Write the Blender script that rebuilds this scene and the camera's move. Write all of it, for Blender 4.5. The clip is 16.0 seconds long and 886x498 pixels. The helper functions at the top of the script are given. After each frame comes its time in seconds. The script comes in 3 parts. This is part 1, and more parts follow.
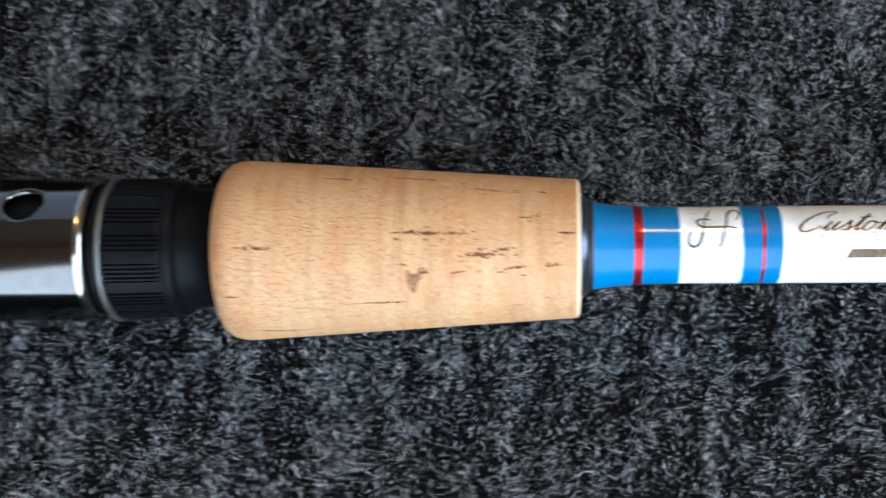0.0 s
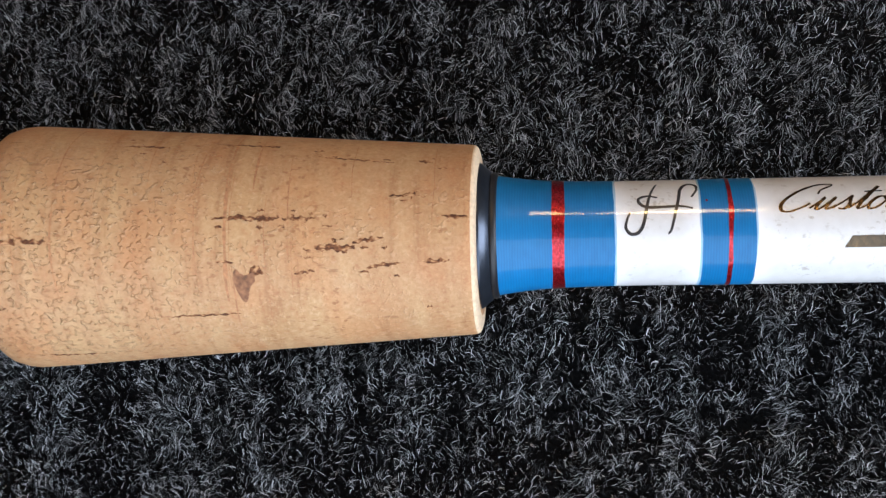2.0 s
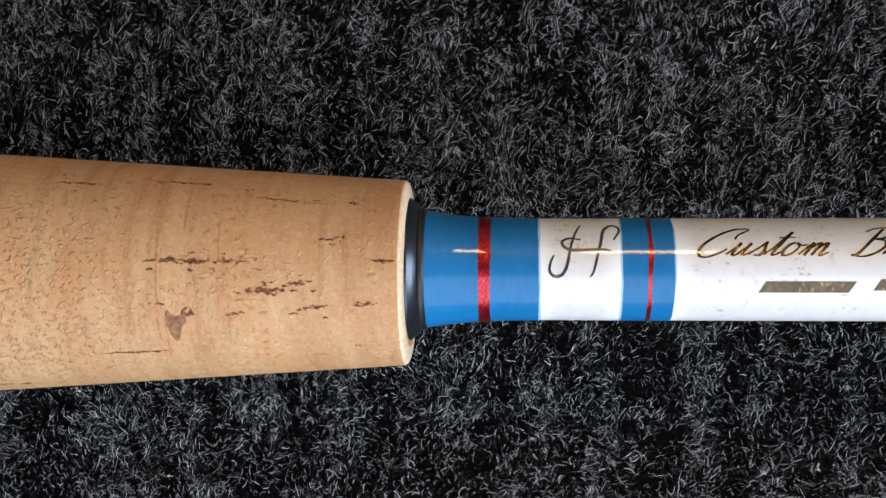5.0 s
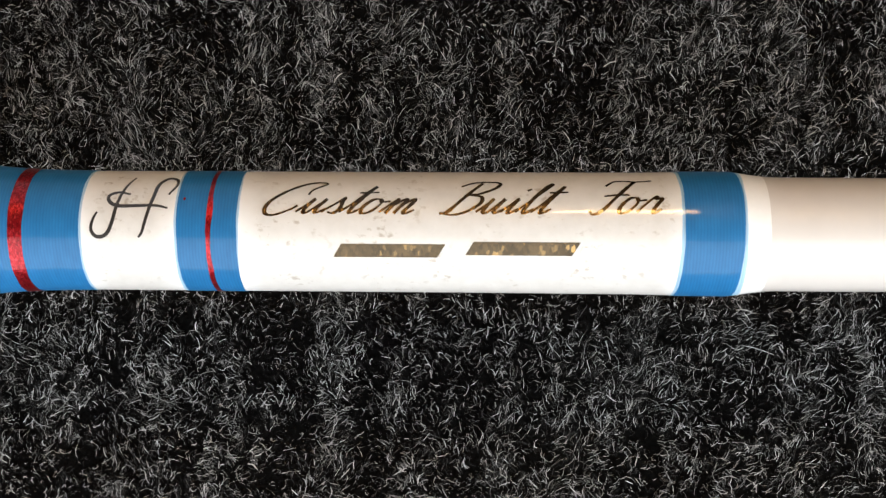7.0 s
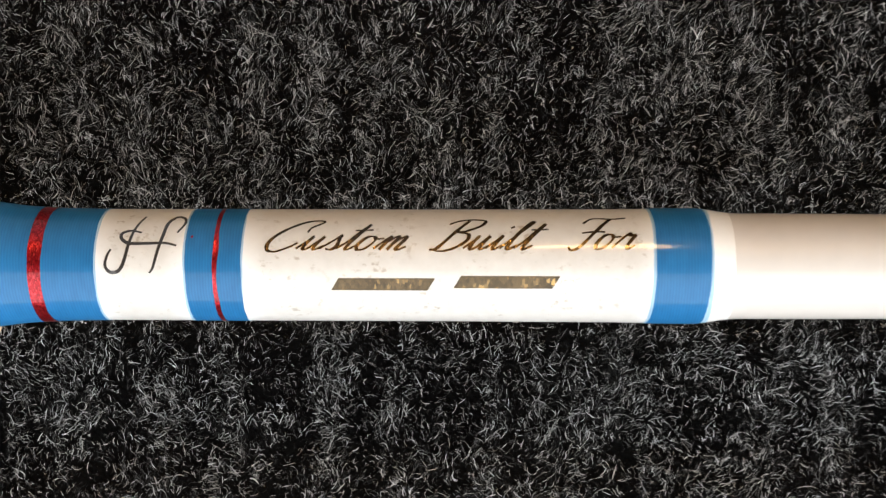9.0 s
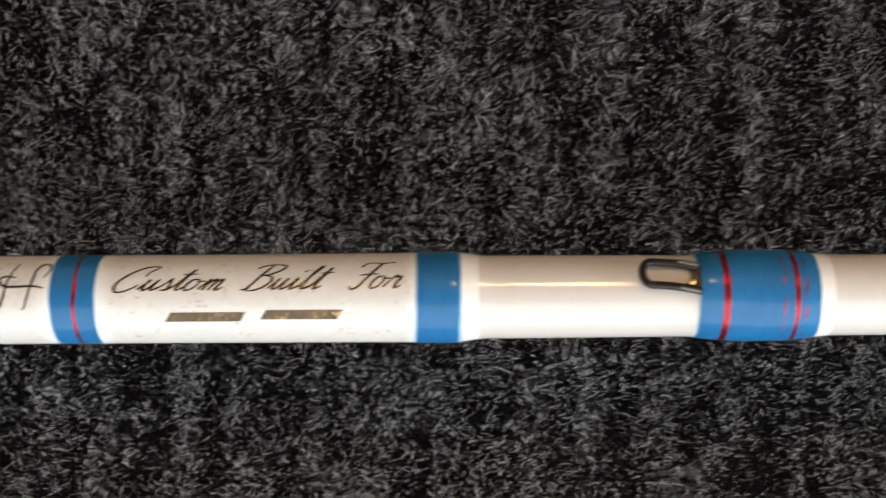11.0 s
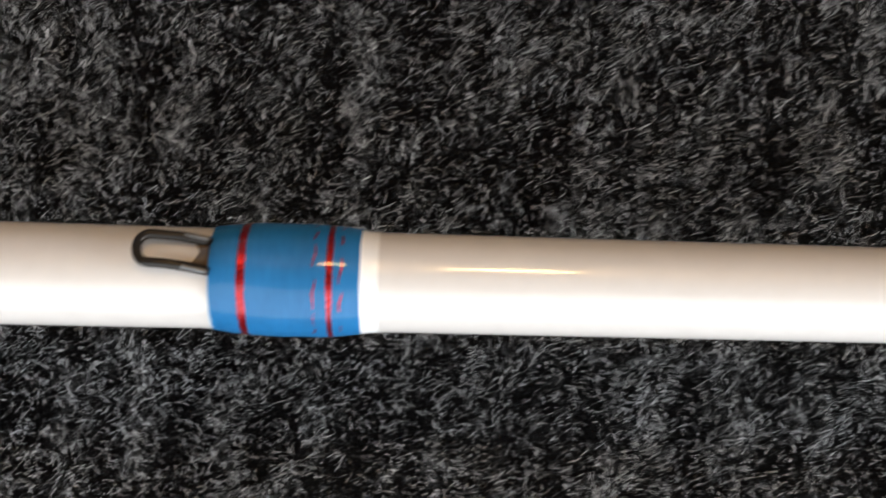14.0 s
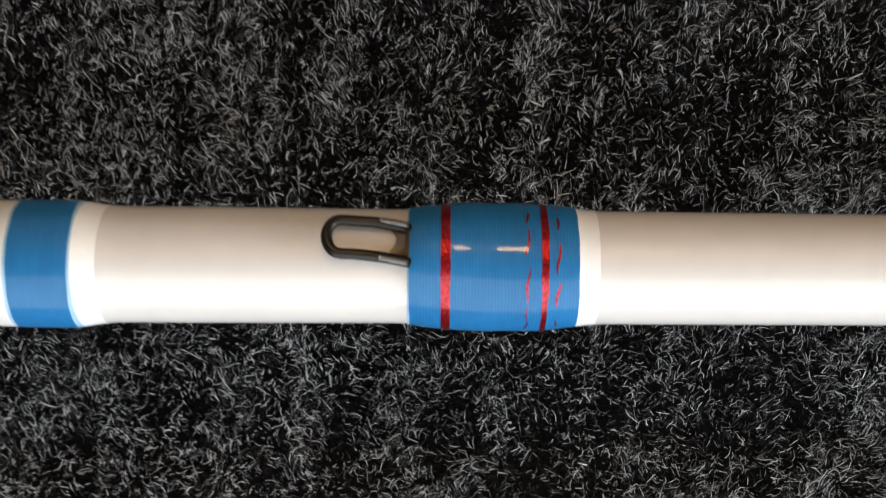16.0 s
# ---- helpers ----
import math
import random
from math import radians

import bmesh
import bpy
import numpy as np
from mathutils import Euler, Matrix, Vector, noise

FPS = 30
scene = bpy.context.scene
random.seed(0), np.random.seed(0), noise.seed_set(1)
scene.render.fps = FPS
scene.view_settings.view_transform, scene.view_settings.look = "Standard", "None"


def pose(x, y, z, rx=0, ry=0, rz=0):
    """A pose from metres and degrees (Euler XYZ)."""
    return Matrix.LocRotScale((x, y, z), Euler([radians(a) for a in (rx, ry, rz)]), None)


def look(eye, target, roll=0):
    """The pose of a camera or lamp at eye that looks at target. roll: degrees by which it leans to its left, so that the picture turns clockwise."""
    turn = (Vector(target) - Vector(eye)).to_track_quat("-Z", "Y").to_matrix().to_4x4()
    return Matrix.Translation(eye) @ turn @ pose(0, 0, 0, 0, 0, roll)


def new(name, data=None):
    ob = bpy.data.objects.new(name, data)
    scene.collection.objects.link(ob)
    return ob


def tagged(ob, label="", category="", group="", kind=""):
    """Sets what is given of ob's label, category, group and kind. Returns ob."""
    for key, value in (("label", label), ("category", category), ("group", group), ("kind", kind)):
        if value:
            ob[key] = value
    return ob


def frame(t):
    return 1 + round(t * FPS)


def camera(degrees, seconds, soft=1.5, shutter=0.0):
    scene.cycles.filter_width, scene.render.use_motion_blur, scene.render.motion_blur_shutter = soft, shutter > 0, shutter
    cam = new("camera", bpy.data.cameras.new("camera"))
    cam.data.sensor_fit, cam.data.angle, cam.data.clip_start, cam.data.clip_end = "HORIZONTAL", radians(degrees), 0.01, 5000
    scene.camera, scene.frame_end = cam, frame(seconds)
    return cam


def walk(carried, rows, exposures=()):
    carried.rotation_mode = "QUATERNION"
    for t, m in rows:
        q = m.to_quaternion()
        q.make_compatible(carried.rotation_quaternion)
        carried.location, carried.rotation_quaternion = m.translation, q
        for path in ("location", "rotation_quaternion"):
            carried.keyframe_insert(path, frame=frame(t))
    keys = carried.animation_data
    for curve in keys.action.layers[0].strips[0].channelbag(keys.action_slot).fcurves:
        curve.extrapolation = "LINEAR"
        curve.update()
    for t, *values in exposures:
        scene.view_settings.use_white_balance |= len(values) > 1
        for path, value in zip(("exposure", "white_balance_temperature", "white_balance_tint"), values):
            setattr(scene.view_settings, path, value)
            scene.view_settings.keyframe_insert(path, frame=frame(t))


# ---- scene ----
cam = camera(40.93, 16.0, soft=1.38, shutter=0.5)
# seconds; centimetres; degrees
PATH = [
    (0, -0.478, -5.611, 22.823, 15.21, 5.34, 0.98),
    (0.5, 0.961, -5.355, 20.785, 15.43, 5.15, 0.74),
    (1, 0.760, -4.880, 18.414, 15.92, 5.48, 0.90),
    (1.5, 1.025, -4.807, 17.811, 15.75, 4.90, 1.16),
    (2, 1.149, -4.402, 17.175, 15.86, 6.35, 0.73),
    (2.5, 1.199, -4.018, 16.148, 14.63, 5.65, 0.91),
    (3, 1.474, -2.281, 15.935, 10.98, 4.42, 1.16),
    (3.2, 1.267, -1.746, 15.992, 8.75, 4.66, 1.71),
    (5.3, 1.656, -2.758, 18.006, 11.82, 4.03, 0.13),
    (5.5, 1.980, -2.567, 17.811, 12.35, 4.33, -0.18),
    (6, 3.755, -2.468, 17.867, 11.55, 2.95, 0.26),
    (6.5, 6.335, -2.697, 16.843, 10.72, 2.62, 0.68),
    (7, 6.286, -2.678, 15.312, 10.82, 2.95, 0.90),
    (7.5, 6.114, -2.566, 15.480, 11.06, 2.58, 0.36),
    (8, 6.111, -2.513, 15.509, 11.13, 2.44, 0.54),
    (8.2, 6.073, -2.532, 15.503, 11.22, 2.41, 0.53),
    (10.3, 7.573, -1.953, 19.459, 7.93, 2.24, 0.43),
    (10.5, 7.879, -1.906, 19.837, 7.73, 2.22, 0.20),
    (11, 9.033, -1.663, 20.302, 7.58, 1.60, -0.25),
    (11.5, 11.310, -1.446, 20.393, 7.32, 1.39, -0.08),
    (12, 13.700, -1.711, 20.269, 6.99, 1.03, 0.34),
    (12.5, 15.537, -1.609, 20.090, 7.15, -0.38, 0.67),
    (13, 16.229, -1.871, 18.463, 7.79, -0.94, 0.95),
    (13.5, 16.097, -1.464, 17.269, 8.19, -0.94, 0.93),
    (14, 15.009, -1.504, 16.750, 7.58, -0.49, 1.38),
    (14.5, 13.385, -1.705, 15.651, 5.73, -0.56, 2.15),
    (15, 12.865, -1.689, 14.353, 6.22, -0.17, 1.95),
    (15.5, 12.863, -1.662, 14.259, 6.38, -0.15, 1.66),
    (16, 12.779, -0.600, 15.102, 3.52, 0.40, 0.45),
]
# seconds, stops, kelvin, tint
EXPOSURES = [(0.0, 0.50, 5150, 4), (0.7, 0.31, 5300, 7), (1.5, 0.0, 5500, 11), (2.3, -0.05, 5500, 11), (3.0, -0.06, 5550, 11), (5.5, -0.10, 5750, 10), (7.0, 0.02, 6500, 10), (8.0, 0.12, 6600, 10),
             (11.0, -0.13, 6550, 10), (12.5, -0.15, 6450, 10), (13.5, -0.02, 6350, 10), (16.0, -0.10, 6300, 9)]
walk(cam, [(t, pose(x / 100, y / 100, z / 100, rx, ry, rz)) for t, x, y, z, rx, ry, rz in PATH], EXPOSURES)

CM = 0.01
AXIS = 2.29          # height of the rod's axis over the carpet, cm
FALL = 0.006        # the rod sinks towards its tip

# ---- light ----
world = bpy.data.worlds.new("world")
scene.world = world
world.use_nodes = True
wn = world.node_tree
sky = wn.nodes.new("ShaderNodeTexSky")
sky.sky_type = "NISHITA"
sky.sun_disc = False
sky.sun_elevation, sky.sun_rotation = radians(40), radians(20)
wn.links.new(sky.outputs[0], wn.nodes["Background"].inputs[0])
wn.nodes["Background"].inputs[1].default_value = 0.05

ROOM = dict(x0=-2.4, x1=1.75, y0=-0.72, y1=2.35, z1=3.9)
WIN = dict(x0=-0.55, x1=1.65, z0=0.03, z1=1.60)       # the wide opening on the near side
FILL_GAP = dict(x0=-2.3, x1=-0.1, z0=0.15, z1=3.8)       # unseen opening added on the far side for fill light


def area_lamp(name, power, colour, sx, sy, m, shape="RECTANGLE"):
    data = bpy.data.lights.new(name, "AREA")
    data.energy, data.color, data.shape, data.size = power, colour, shape, sx
    if shape in ("RECTANGLE", "ELLIPSE"):
        data.size_y = sy
    ob = new(name, data)
    ob.matrix_world = m
    return ob


def opening_lamp(name, power, colour, o, y, ahead):
    x, z = (o["x0"] + o["x1"]) / 2, (o["z0"] + o["z1"]) / 2
    return area_lamp(name, power, colour, o["x1"] - o["x0"], o["z1"] - o["z0"], look((x, y, z), (x, ahead, z)))


opening_lamp("near_daylight", 36, (0.965, 0.985, 0.985), WIN, ROOM["y0"] - 0.02, 1.0)
# added fill for the rod's far half and the carpet behind it
opening_lamp("far_fill_light", 6.5, (1.0, 0.94, 0.84), FILL_GAP, ROOM["y1"] + 0.02, 0.0)
SIDE = dict(y0=-0.65, y1=0.30, z0=0.03, z1=0.85)       # the bright opening ahead of the rod's tip
sy, sz = (SIDE["y0"] + SIDE["y1"]) / 2, (SIDE["z0"] + SIDE["z1"]) / 2
area_lamp("tip_side_daylight", 26, (1.0, 0.98, 0.95), SIDE["y1"] - SIDE["y0"], SIDE["z1"] - SIDE["z0"], look((ROOM["x1"] + 0.02, sy, sz), (0, sy, sz)))
area_lamp("ceiling_lamp_light", 66, (1.0, 0.61, 0.22), 0.50, 0.85, look((0.50, 2.0, 3.85), (0.1, 0.0, 0.0)), "ELLIPSE")


# ---- materials ----
def mat(name):
    m = bpy.data.materials.new(name)
    m.use_nodes = True
    nt = m.node_tree
    return m, nt, nt.nodes["Principled BSDF"]


def node(nt, kind, **inputs):
    n = nt.nodes.new("ShaderNode" + kind)
    for k, v in inputs.items():
        n.inputs[k].default_value = v
    return n


def coords(nt, sx=1.0, sy=1.0, sz=1.0):
    tc = nt.nodes.new("ShaderNodeTexCoord")
    mp = nt.nodes.new("ShaderNodeMapping")
    mp.inputs["Scale"].default_value = (sx, sy, sz)
    nt.links.new(tc.outputs["Object"], mp.inputs["Vector"])
    return mp.outputs[0]


def ramp(nt, src, stops, ease=False):
    r = nt.nodes.new("ShaderNodeValToRGB")
    r.color_ramp.interpolation = "EASE" if ease else "LINEAR"
    while len(r.color_ramp.elements) < len(stops):
        r.color_ramp.elements.new(0.5)
    for e, (p, c) in zip(r.color_ramp.elements, stops):
        e.position, e.color = p, (*c, 1)
    nt.links.new(src, r.inputs[0])
    return r.outputs[0]


def noise_tex(nt, vec, scale, detail=4.0, rough=0.55):
    n = node(nt, "TexNoise", Scale=scale, Detail=detail, Roughness=rough)
    nt.links.new(vec, n.inputs["Vector"])
    return n.outputs[0]


def mix(nt, fac, a, b, mode="MIX"):
    n = nt.nodes.new("ShaderNodeMix")
    n.data_type, n.blend_type = "RGBA", mode
    for sock, v in ((n.inputs[0], fac), (n.inputs[6], a), (n.inputs[7], b)):
        if isinstance(v, (int, float)):
            sock.default_value = v
        elif isinstance(v, tuple):
            sock.default_value = (*v, 1)
        else:
            nt.links.new(v, sock)
    return n.outputs[2]


def bump(nt, bsdf, height, strength, dist):
    b = node(nt, "Bump", Strength=strength, Distance=dist)
    nt.links.new(height, b.inputs["Height"])
    nt.links.new(b.outputs[0], bsdf.inputs["Normal"])
    return b


def plain(name, colour, rough, metal=0.0, coat=0.0, grain=0.12, scale=900.0, coat_rough=0.03):
    """A paint or metal with a faint mottling and a fine relief."""
    m, nt, b = mat(name)
    v = coords(nt)
    n = noise_tex(nt, v, scale)
    lo = tuple(c * (1 - grain) for c in colour)
    hi = tuple(min(1.0, c * (1 + grain)) for c in colour)
    nt.links.new(ramp(nt, n, [(0.3, lo), (0.7, hi)]), b.inputs["Base Color"])
    b.inputs["Roughness"].default_value = rough
    b.inputs["Metallic"].default_value = metal
    b.inputs["Coat Weight"].default_value = coat
    b.inputs["Coat Roughness"].default_value = coat_rough
    return m


def thread_mat(name, colour, metal=0.0, pitch=0.00034, rough=0.45):
    """Thread wound side by side under clear epoxy."""
    m, nt, b = mat(name)
    v = coords(nt)
    w = node(nt, "TexWave", Scale=2 * math.pi / 20 / pitch, Distortion=2.2, Detail=2.0)
    w.inputs["Detail Scale"].default_value = 0.4
    w.wave_type, w.bands_direction, w.wave_profile = "BANDS", "X", "SIN"
    nt.links.new(v, w.inputs["Vector"])
    n = noise_tex(nt, coords(nt, 1.0, 0.25, 0.25), 1500.0)
    big = noise_tex(nt, v, 160.0, 2.0)
    c = ramp(nt, w.outputs[1], [(0.0, tuple(k * 0.73 for k in colour)), (0.6, colour)])
    c = mix(nt, 0.35, c, ramp(nt, n, [(0.3, tuple(k * 0.7 for k in colour)), (0.75, tuple(min(1, k * 1.25) for k in colour))]))
    c = mix(nt, 0.25, c, ramp(nt, big, [(0.35, tuple(k * 0.8 for k in colour)), (0.65, tuple(min(1, k * 1.15) for k in colour))]))
    nt.links.new(c, b.inputs["Base Color"])
    b.inputs["Roughness"].default_value = rough
    b.inputs["Metallic"].default_value = metal
    b.inputs["Specular IOR Level"].default_value = 0.2
    b.inputs["Coat Weight"].default_value = 0.27
    b.inputs["Coat Roughness"].default_value = 0.06
    bump(nt, b, w.outputs[1], 0.12, 0.00005)
    return m


def foil_mat(name, colour, scale, rough=0.28):
    """Crinkled metallic foil thread; its glitter is put into the facets' colour."""
    m, nt, b = mat(name)
    v = coords(nt, 1.0, 0.55, 0.55)
    vo = node(nt, "TexVoronoi", Scale=scale)
    nt.links.new(v, vo.inputs["Vector"])
    c = ramp(nt, vo.outputs["Color"], [(0.15, tuple(k * 0.5 for k in colour)), (0.55, colour), (0.95, tuple(min(1, k * 1.5 + 0.03) for k in colour))])
    nt.links.new(c, b.inputs["Base Color"])
    b.inputs["Metallic"].default_value = 0.75
    b.inputs["Roughness"].default_value = rough
    b.inputs["Coat Weight"].default_value = 0.38
    b.inputs["Coat Roughness"].default_value = 0.03
    bump(nt, b, vo.outputs["Distance"], 0.22, 0.0002)
    return m


def cork_mat():
    m, nt, b = mat("cork")
    v = coords(nt)
    fine = noise_tex(nt, v, 2600.0, 5.0, 0.65)
    mid = noise_tex(nt, coords(nt, 1.0, 1.1, 1.1), 1050.0, 3.5, 0.6)
    large = noise_tex(nt, v, 110.0, 3.0)
    # growth lines run round the grip, uneven and broken
    line = noise_tex(nt, coords(nt, 1.0, 0.10, 0.10), 620.0, 3.0, 0.6)
    c = ramp(nt, large, [(0.3, (0.46, 0.255, 0.115)), (0.7, (0.575, 0.35, 0.172))])
    c = mix(nt, 0.6, c, ramp(nt, line, [(0.33, (0.30, 0.135, 0.05)), (0.42, (0.46, 0.265, 0.122)), (0.7, (0.58, 0.36, 0.178))]))
    c = mix(nt, 0.3, c, ramp(nt, fine, [(0.3, (0.36, 0.185, 0.075)), (0.62, (0.62, 0.385, 0.19))]))
    # pale and reddish flecks stand out of the softer grain
    fleck = ramp(nt, mid, [(0.53, (0, 0, 0)), (0.70, (1, 1, 1))])
    c = mix(nt, mix(nt, 0.35, (0, 0, 0), fleck), c, (0.66, 0.44, 0.25))
    rust = ramp(nt, mid, [(0.30, (1, 1, 1)), (0.45, (0, 0, 0))])
    c = mix(nt, mix(nt, 0.45, (0, 0, 0), rust), c, (0.42, 0.175, 0.07))
    # round grains stand proud of the softer ground
    lumps = noise_tex(nt, v, 1500.0, 2.5, 0.55)
    grain = ramp(nt, lumps, [(0.53, (0, 0, 0)), (0.69, (1, 1, 1))], True)
    c = mix(nt, mix(nt, 0.35, (0, 0, 0), grain), c, (0.68, 0.44, 0.245))
    band = noise_tex(nt, coords(nt, 1.0, 0.2, 0.2), 130.0, 2.0)
    c = mix(nt, 0.5, c, ramp(nt, band, [(0.35, (0.86, 0.74, 0.66)), (0.5, (1, 1, 1)), (0.65, (1.0, 0.98, 0.92))]), "MULTIPLY")
    hue = noise_tex(nt, coords(nt, 1.0, 0.6, 0.6), 190.0, 3.0)
    c = mix(nt, 0.6, c, ramp(nt, hue, [(0.36, (0.94, 0.80, 0.70)), (0.5, (0.92, 0.905, 0.89)), (0.64, (0.98, 1.02, 0.99))]), "MULTIPLY")
    # lenticels: long dark pores along the grain
    pore = noise_tex(nt, coords(nt, 0.25, 1.0, 1.0), 900.0, 2.0, 0.6)
    pm = ramp(nt, pore, [(0.25, (1, 1, 1)), (0.31, (0, 0, 0))])
    c = mix(nt, mix(nt, 0.45, (0, 0, 0), pm), c, (0.24, 0.11, 0.045))
    # small broken-out specks, thicker in some rings than in others
    speck = noise_tex(nt, coords(nt, 0.8, 1.0, 1.15), 1250.0, 2.0, 0.5)
    crowd = noise_tex(nt, coords(nt, 1.3, 0.6, 0.6), 85.0, 3.0)
    pit = mix(nt, 1.0, ramp(nt, speck, [(0.59, (0, 0, 0)), (0.70, (1, 1, 1))]), ramp(nt, crowd, [(0.42, (0, 0, 0)), (0.6, (1, 1, 1))]), "MULTIPLY")
    c = mix(nt, mix(nt, 0.68, (0, 0, 0), pit), c, (0.27, 0.11, 0.04))
    nt.links.new(c, b.inputs["Base Color"])
    b.inputs["Roughness"].default_value = 0.6
    b.inputs["Specular IOR Level"].default_value = 0.35
    # the rear rings of cork are coarser
    sep = nt.nodes.new("ShaderNodeSeparateXYZ")
    nt.links.new(v, sep.inputs[0])
    span = node(nt, "MapRange")
    span.inputs[1].default_value, span.inputs[2].default_value = -0.028, -0.046
    nt.links.new(sep.outputs[0], span.inputs[0])
    zone = ramp(nt, noise_tex(nt, v, 70.0, 2.0), [(0.40, (0.10, 0.10, 0.10)), (0.62, (0.6, 0.6, 0.6))])
    zone = mix(nt, span.outputs[0], zone, (1, 1, 1))
    h = mix(nt, 0.10, mix(nt, zone, (0.12, 0.12, 0.12), grain), fine)
    h = mix(nt, mix(nt, 0.4, (0, 0, 0), pm), h, (0, 0, 0))
    h = mix(nt, mix(nt, 0.7, (0, 0, 0), pit), h, (0, 0, 0))
    bump(nt, b, h, 0.9, 0.00030)
    return m


def pore_mat():
    m, nt, b = mat("cork_pore")
    n = noise_tex(nt, coords(nt, 0.7, 1, 1), 1700.0, 4.0)
    nt.links.new(ramp(nt, n, [(0.40, (0.085, 0.028, 0.008)), (0.52, (0.22, 0.085, 0.028)), (0.62, (0.54, 0.30, 0.135))]), b.inputs["Base Color"])
    b.inputs["Roughness"].default_value = 0.85
    bump(nt, b, n, 0.8, 0.0006)
    return m


def panel_mat():
    """White underlay below the lettering, with a few grey specks in the epoxy."""
    m, nt, b = mat("white_underlay")
    v = coords(nt)
    n = noise_tex(nt, v, 700.0)
    c = ramp(nt, n, [(0.3, (0.65, 0.628, 0.60)), (0.7, (0.71, 0.69, 0.665))])
    sp = noise_tex(nt, coords(nt, 0.8, 1, 1), 1300.0, 3.0)
    zone = noise_tex(nt, v, 170.0, 2.0)
    speck = mix(nt, 1.0, ramp(nt, sp, [(0.58, (0, 0, 0)), (0.68, (0.6, 0.6, 0.6))]), ramp(nt, zone, [(0.45, (0, 0, 0)), (0.6, (1, 1, 1))]), "MULTIPLY")
    c = mix(nt, speck, c, (0.33, 0.27, 0.20))
    # whiter beside the threads
    sep = nt.nodes.new("ShaderNodeSeparateXYZ")
    nt.links.new(v, sep.inputs[0])
    span = node(nt, "MapRange")
    span.inputs[2].default_value = 0.1
    nt.links.new(sep.outputs[0], span.inputs[0])
    edge_on, edge_off = (1, 1, 1), (0, 0, 0)
    edge = ramp(nt, span.outputs[0], [(0.16, edge_on), (0.190, edge_off), (0.245, edge_off), (0.272, edge_on), (0.333, edge_on), (0.365, edge_off), (0.795, edge_off), (0.822, edge_on)])
    c = mix(nt, edge, c, (0.86, 0.86, 0.86))
    nt.links.new(c, b.inputs["Base Color"])
    b.inputs["Roughness"].default_value = 0.4
    b.inputs["Coat Weight"].default_value = 0.38
    b.inputs["Coat Roughness"].default_value = 0.03
    return m


def pile_mat():
    m, nt, b = mat("carpet_fibre")
    g = nt.nodes.new("ShaderNodeNewGeometry")
    patch = noise_tex(nt, coords(nt), 60.0, 3.0)
    c = ramp(nt, g.outputs["Random Per Island"], [(0.0, (0.006, 0.006, 0.006)), (0.28, (0.019, 0.019, 0.019)), (0.55, (0.066, 0.065, 0.065)),
                                                  (0.78, (0.33, 0.33, 0.33)), (0.91, (0.88, 0.88, 0.88)), (1.0, (0.98, 0.98, 0.98))])
    c = mix(nt, 0.65, c, ramp(nt, patch, [(0.33, (0.50, 0.49, 0.48)), (0.5, (0.76, 0.76, 0.76)), (0.67, (1.0, 1.0, 1.01))]), "MULTIPLY")
    tint = noise_tex(nt, coords(nt), 420.0, 2.0)
    c = mix(nt, 0.12, c, ramp(nt, tint, [(0.36, (0.80, 0.86, 1.0)), (0.5, (1, 1, 1)), (0.64, (1.0, 0.86, 0.70))]), "MULTIPLY")
    nt.links.new(c, b.inputs["Base Color"])
    b.inputs["Roughness"].default_value = 0.26
    b.inputs["Specular IOR Level"].default_value = 0.36
    return m


def backing_mat():
    m, nt, b = mat("carpet_backing")
    n = noise_tex(nt, coords(nt), 1400.0, 5.0)
    big = noise_tex(nt, coords(nt), 40.0, 3.0)
    c = mix(nt, 0.5, ramp(nt, n, [(0.35, (0.0015, 0.0015, 0.0015)), (0.7, (0.0065, 0.0062, 0.006))]), ramp(nt, big, [(0.3, (0.0015, 0.0015, 0.0015)), (0.7, (0.0045, 0.0044, 0.0042))]))
    nt.links.new(c, b.inputs["Base Color"])
    b.inputs["Roughness"].default_value = 0.95
    b.inputs["Specular IOR Level"].default_value = 0.02
    bump(nt, b, n, 0.9, 0.002)
    return m


BLUE = thread_mat("blue_thread", (0.017, 0.155, 0.380))
RED = foil_mat("red_foil_thread", (0.34, 0.004, 0.011), 7000.0)
GOLD = foil_mat("gold_foil", (0.085, 0.057, 0.028), 3200.0, 0.25)
GOLD.node_tree.nodes["Principled BSDF"].inputs["Metallic"].default_value = 1.0
# the brightest facets hold the foil's glints as paler gold
for n in GOLD.node_tree.nodes:
    if n.bl_idname == "ShaderNodeValToRGB":
        n.color_ramp.elements[1].position = 0.78
        n.color_ramp.elements[2].color = (0.33, 0.215, 0.085, 1)
INK = plain("black_ink", (0.022, 0.020, 0.020), 0.35, coat=1.0)
PANEL = panel_mat()
FILLET_SHEEN = plain("sheen_white_epoxy", (0.86, 0.855, 0.845), 0.35, coat=0.45, grain=0.02)
BLANK = plain("cream_white_blank_paint", (0.67, 0.632, 0.60), 0.38, coat=0.75, grain=0.025, scale=300.0, coat_rough=0.08)
CORK = cork_mat()
PORE = pore_mat()
STEEL = plain("polished_aluminium", (0.130, 0.126, 0.122), 0.11, metal=1.0, grain=0.06, scale=500.0)
# the bevel's window reflection is put into this brighter metal
RIM = plain("gleam_bevel_metal", (0.42, 0.40, 0.36), 0.15, metal=1.0, grain=0.03)
BLACK = plain("black_anodised_metal", (0.004, 0.0042, 0.005), 0.38, grain=0.2)
BLACK.node_tree.nodes["Principled BSDF"].inputs["Specular IOR Level"].default_value = 0.07
